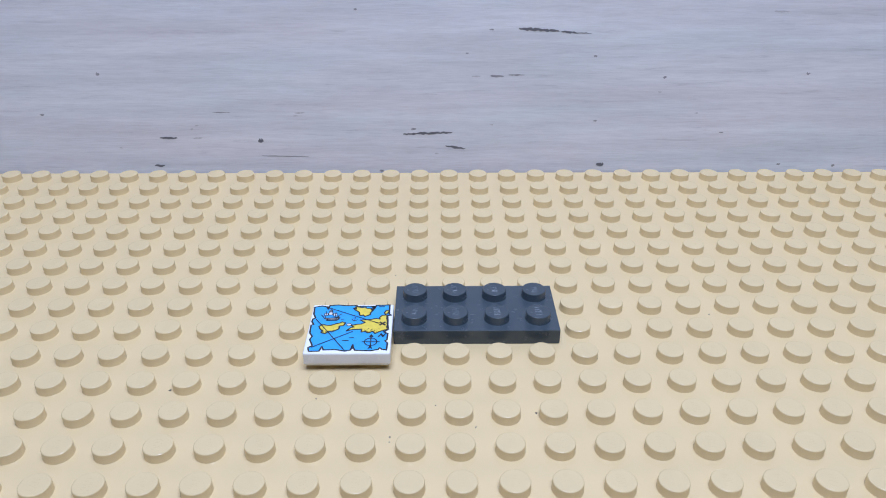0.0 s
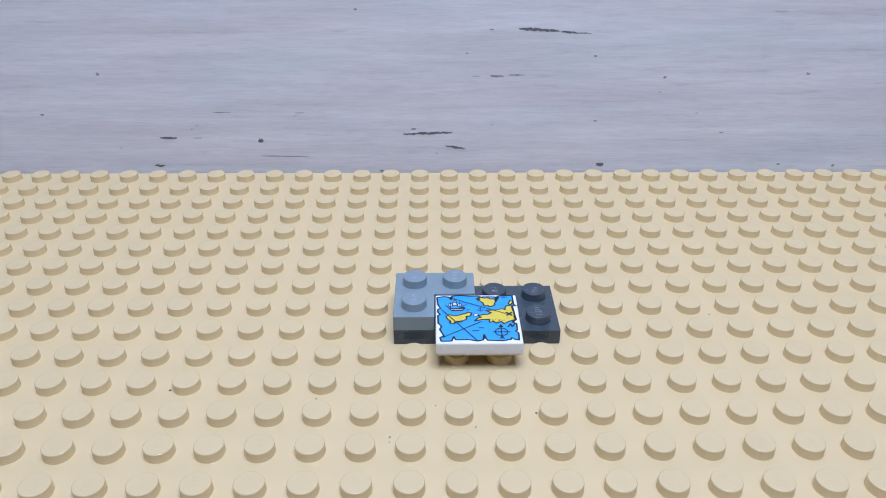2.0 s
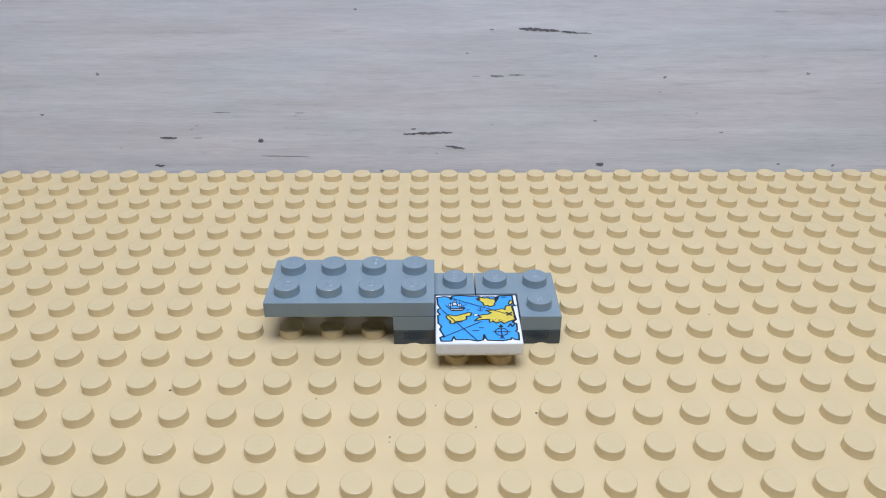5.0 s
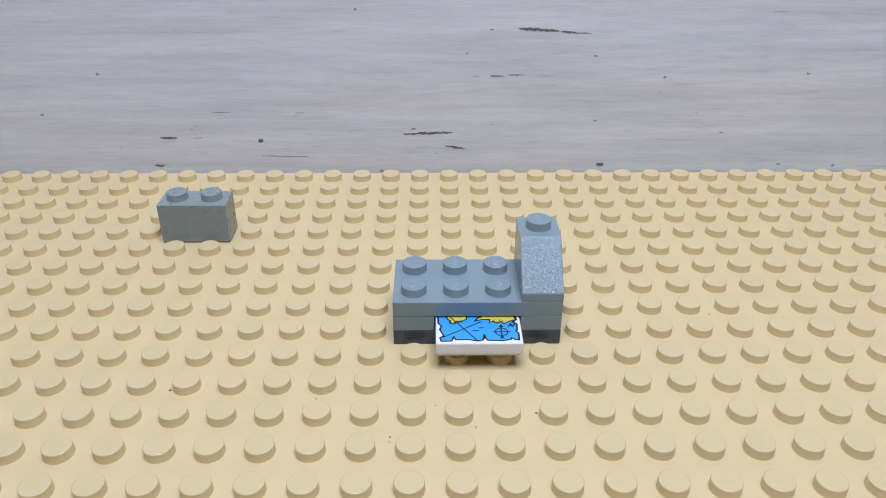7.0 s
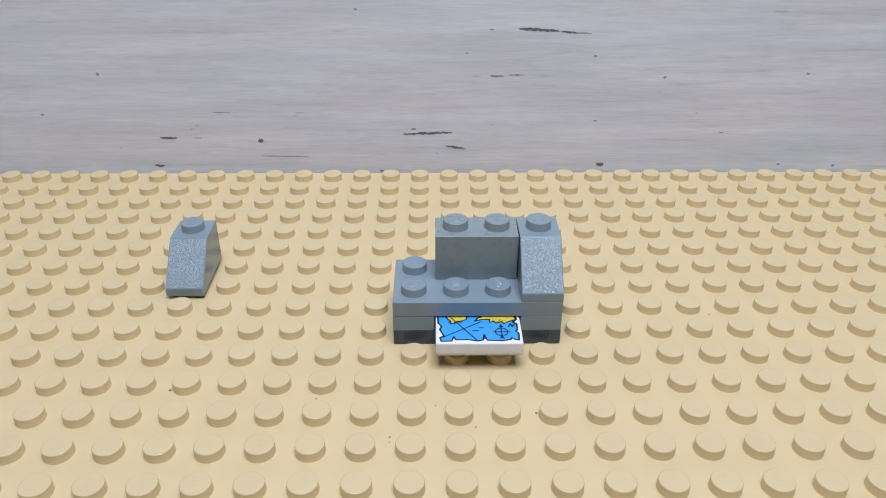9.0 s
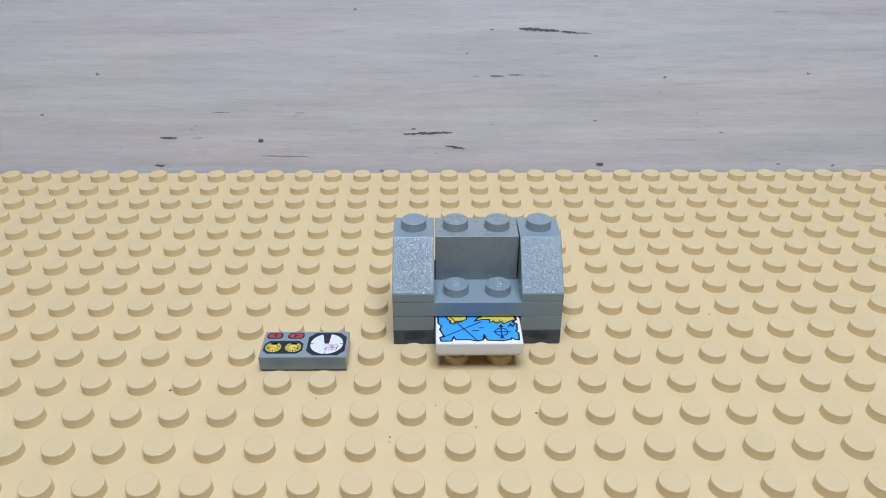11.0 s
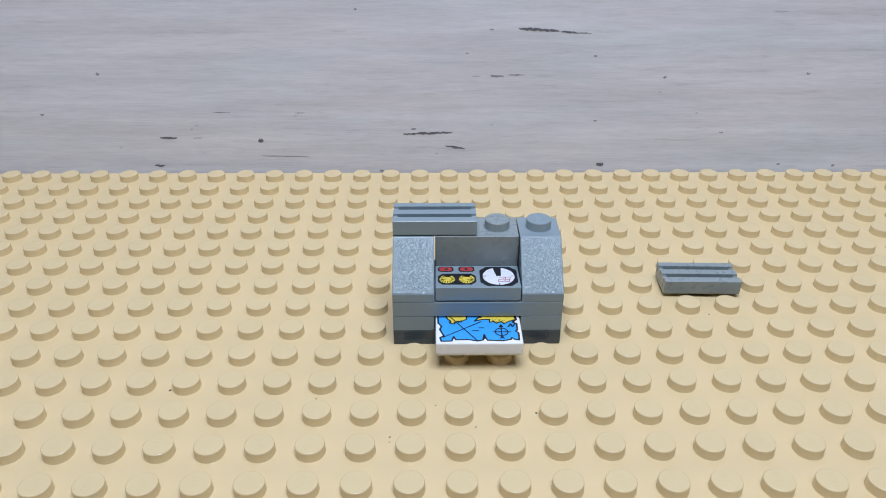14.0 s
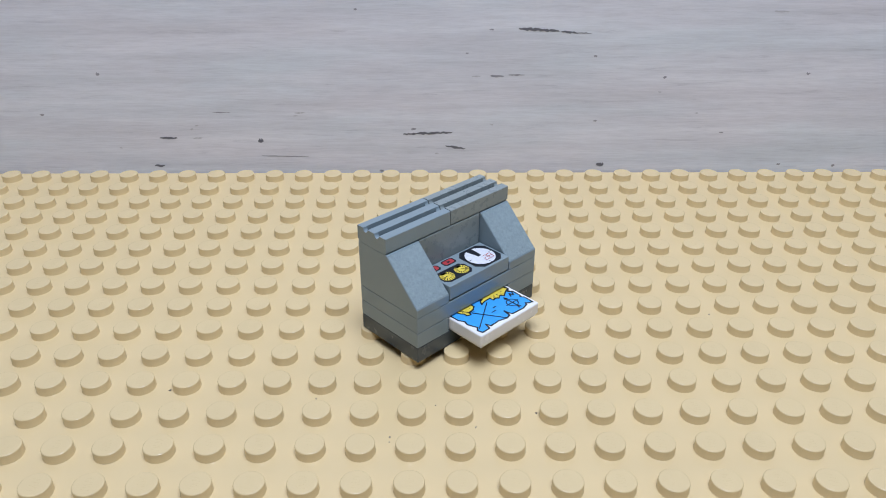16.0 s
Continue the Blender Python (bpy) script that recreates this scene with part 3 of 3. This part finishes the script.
def build_baseplate():
    root = thing("baseplate", "large tan plastic toy baseplate covered with rows of round studs", "baseplate")
    part("sheet", sheet_bm(), TAN, root)
    mesh = stud_mesh("stud_tan", TAN, 0.045)
    pts, faces = stud_lists()
    pts = np.array(pts)
    allp, allf, n = [], [], 0
    for r in range(48):
        for c in range(-24, 24):
            if 3 <= r <= 14 and -12 <= c <= 12:
                ob = part("stud", mesh, None, root)
                ob.location = (c * P * MM, -r * P * MM, sag(c * P, -r * P) * MM)
            else:
                allp.append(pts + np.array((c * P, -r * P, sag(c * P, -r * P))))
                allf += [tuple(i + n for i in f) for f in faces]
                n += len(pts)
    far = bpy.data.meshes.new("stud_field")
    far.from_pydata((np.concatenate(allp) * MM).tolist(), [], allf)
    far.materials.append(TAN)
    smooth_rims(far)
    tagged(part("stud_field", far, None, root), kind="stuff")
    rnd = random.Random(5)
    for x, y, r in ((-42.8, -89.0, 0.32), (34.3, -80.5, 0.3), (-3.5, -100.9, 0.25), (-3.5, -102.0, 0.22), (4.0, -93.3, 0.2), (10.7, -98.7, 0.25),
                    (47.3, -84.5, 0.25), (21.2, -95.3, 0.3), (59.7, -66.3, 0.22), (-4.6, -50.8, 0.2), (-16.7, -91.4, 0.2), (30.8, -96.8, 0.2)):
        bm = bmesh.new()
        ring = [(x + r * rnd.uniform(0.5, 1.3) * math.cos(a), y + r * rnd.uniform(0.5, 1.3) * math.sin(a)) for a in (0.0, 0.9, 1.8, 2.7, 3.6, 4.5, 5.4)]
        top = bm.verts.new((x * MM, y * MM, (0.12 + sag(x, y)) * MM))
        rim = [bm.verts.new((px * MM, py * MM, (sag(x, y) - 0.02) * MM)) for px, py in ring]
        for i in range(7):
            bm.faces.new((rim[i], rim[(i + 1) % 7], top))
        part("dirt_speck", bm, SPECK if r > 0.28 else FAINTSPECK, root)


build_baseplate()


# ---- what moves ----
def grid(c, r, z, turn=0.0):
    """A piece with its back-left stud over column c, row r, its underside at height z in millimetres."""
    return pose(c * P * MM, -r * P * MM, z * MM, 0, 0, turn)


LOOSE = 0.7                  # a piece set down on the studs, not pressed home
PIVOT = Vector((12, -68, 0)) * MM
TURNS = [(15.4, -1.70, 1.60, 1.85, 14.9), (15.6, -4.05, 1.65, 1.85, 28.6), (15.7, -4.12, 0.85, 1.85, 37.7), (15.8, -4.95, 0.60, 1.85, 43.3)]


def hop(piece, first, steps, home):
    """Stop-motion: the piece keeps its place, then jumps between two exposures; at the end the whole stack turns."""
    rows, now = [(0.0, first)], first
    stages = list(steps)
    for t, dx, dy, dz, a in TURNS:
        turned = Matrix.Translation(PIVOT + Vector((dx, dy, dz)) * MM) @ pose(0, 0, 0, 0, 0, a) @ Matrix.Translation(-PIVOT) @ home
        stages.append((t, turned))
    for t, m in stages:
        rows += [(t - 2 / 30, now), (t - 1 / 30, m)]
        now = m
    rows.append((16.0, now))
    walk(piece, rows)


def motions():
    hop(bottom_plate, grid(0, 8, 0), [], grid(0, 8, 0))
    hop(map_tile, grid(-2, 9, 1.08), [(0.2, grid(-1, 9, 3.2)), (0.3, grid(0, 9, 3.2)), (0.4, grid(1, 9, 3.2))], grid(1, 9, 3.2))

    s = [(t, grid(-7, r, 0.9)) for t, r in ((0.6, 3), (0.7, 4), (0.8, 5), (0.9, 6), (1.0, 7), (1.2, 8))]
    s += [(t, grid(c, 8, 0.9)) for t, c in ((1.3, -6), (1.4, -5), (1.6, -4), (1.7, -3), (1.8, -2))]
    s += [(1.9, grid(-1, 8, 3.2)), (2.0, grid(0, 8, 3.2))]
    hop(corner_west, grid(-8, 18, LOOSE), s, grid(0, 8, 3.2))

    s = [(t, grid(8, r, 1.2)) for t, r in ((2.2, 3), (2.3, 4), (2.4, 5), (2.6, 6), (2.7, 7), (2.8, 8))]
    s += [(t, grid(c, 8, 1.0)) for t, c in ((2.9, 7), (3.0, 6), (3.2, 5), (3.3, 4))]
    s += [(3.4, grid(3, 8, 3.75)), (3.6, grid(2, 8, 3.2))]
    hop(corner_east, grid(8, 18, LOOSE), s, grid(2, 8, 3.2))

    s = [(t, grid(-9, r, 1.2)) for t, r in ((3.7, 3), (3.8, 4), (3.9, 5), (4.0, 6), (4.2, 7), (4.3, 8))]
    s += [(t, grid(c, 8, 1.2)) for t, c in ((4.4, -8), (4.6, -7), (4.7, -6), (4.8, -5), (4.9, -4))]
    s += [(t, grid(c, 8, 6.4)) for t, c in ((5.0, -3), (5.2, -2), (5.3, -1), (5.4, 0))]
    hop(top_plate, grid(-14, 17, LOOSE), s, grid(0, 8, 6.4))

    s = [(t, grid(8, r, LOOSE)) for t, r in ((5.6, 3), (5.7, 4), (5.8, 5), (5.9, 6), (6.0, 7), (6.2, 8))]
    s += [(t, grid(c, 8, LOOSE)) for t, c in ((6.3, 7), (6.4, 6), (6.6, 5), (6.7, 4))]
    s += [(6.8, grid(3, 8, 9.6))]
    hop(slope_east, grid(11, 18, LOOSE), s, grid(3, 8, 9.6))

    s = [(t, grid(-7, r, 0.25)) for t, r in ((6.9, 3), (7.0, 4), (7.2, 5), (7.3, 6), (7.4, 7), (7.6, 8))]
    s += [(t, grid(c, 8, 0.2)) for t, c in ((7.7, -6), (7.8, -5), (7.9, -4), (8.0, -3), (8.2, -2))]
    s += [(8.3, grid(-1, 8, 10.4)), (8.4, grid(0, 8, 10.4)), (8.6, grid(1, 8, 9.6))]
    hop(brick, grid(-12, 20, LOOSE), s, grid(1, 8, 9.6))

    s = [(t, grid(-6, r, LOOSE)) for t, r in ((8.7, 3), (8.8, 4), (8.9, 5), (9.0, 6), (9.2, 7), (9.3, 8))]
    s += [(t, grid(c, 8, LOOSE)) for t, c in ((9.4, -5), (9.6, -4), (9.7, -3), (9.8, -2), (9.9, -1))]
    s += [(10.0, grid(0, 8, 9.6))]
    hop(slope_west, grid(-9, 21, LOOSE), s, grid(0, 8, 9.6))

    s = [(t, grid(-3, r, 0.0)) for t, r in ((10.2, 3), (10.3, 4), (10.4, 5), (10.6, 6), (10.7, 7), (10.8, 8), (10.9, 9), (11.0, 10), (11.2, 11))]
    s += [(t, grid(c, 11, 0.0)) for t, c in ((11.3, -2), (11.4, -1), (11.6, 0), (11.7, 1))]
    s += [(11.8, grid(1, 10, 6.4)), (11.9, grid(1, 9, 9.6))]
    hop(panel, grid(13, 20, 0.0), s, grid(1, 9, 9.6))

    s = [(t, grid(-6, r, 0.5)) for t, r in ((12.0, 3), (12.2, 4), (12.3, 5), (12.4, 6), (12.6, 7), (12.7, 8))]
    s += [(t, grid(c, 8, 0.5)) for t, c in ((12.8, -5), (12.9, -4), (13.0, -3), (13.2, -2))]
    s += [(13.3, grid(-1, 8, 19.2)), (13.4, grid(0, 8, 19.2))]
    hop(grille_west, grid(-5, 22, LOOSE), s, grid(0, 8, 19.2))

    s = [(t, grid(7, r, LOOSE, -1.5)) for t, r in ((13.6, 3), (13.7, 4), (13.8, 5), (13.9, 6), (14.0, 7), (14.2, 8))]
    s += [(t, grid(c, 8, LOOSE, a)) for t, c, a in ((14.3, 6, -1.0), (14.4, 5, 1.5), (14.6, 4, 0.5))]
    s += [(14.7, grid(3, 8, 19.2)), (14.8, grid(2, 8, 19.2))]
    hop(grille_east, grid(6, 22, LOOSE), s, grid(2, 8, 19.2))


motions()
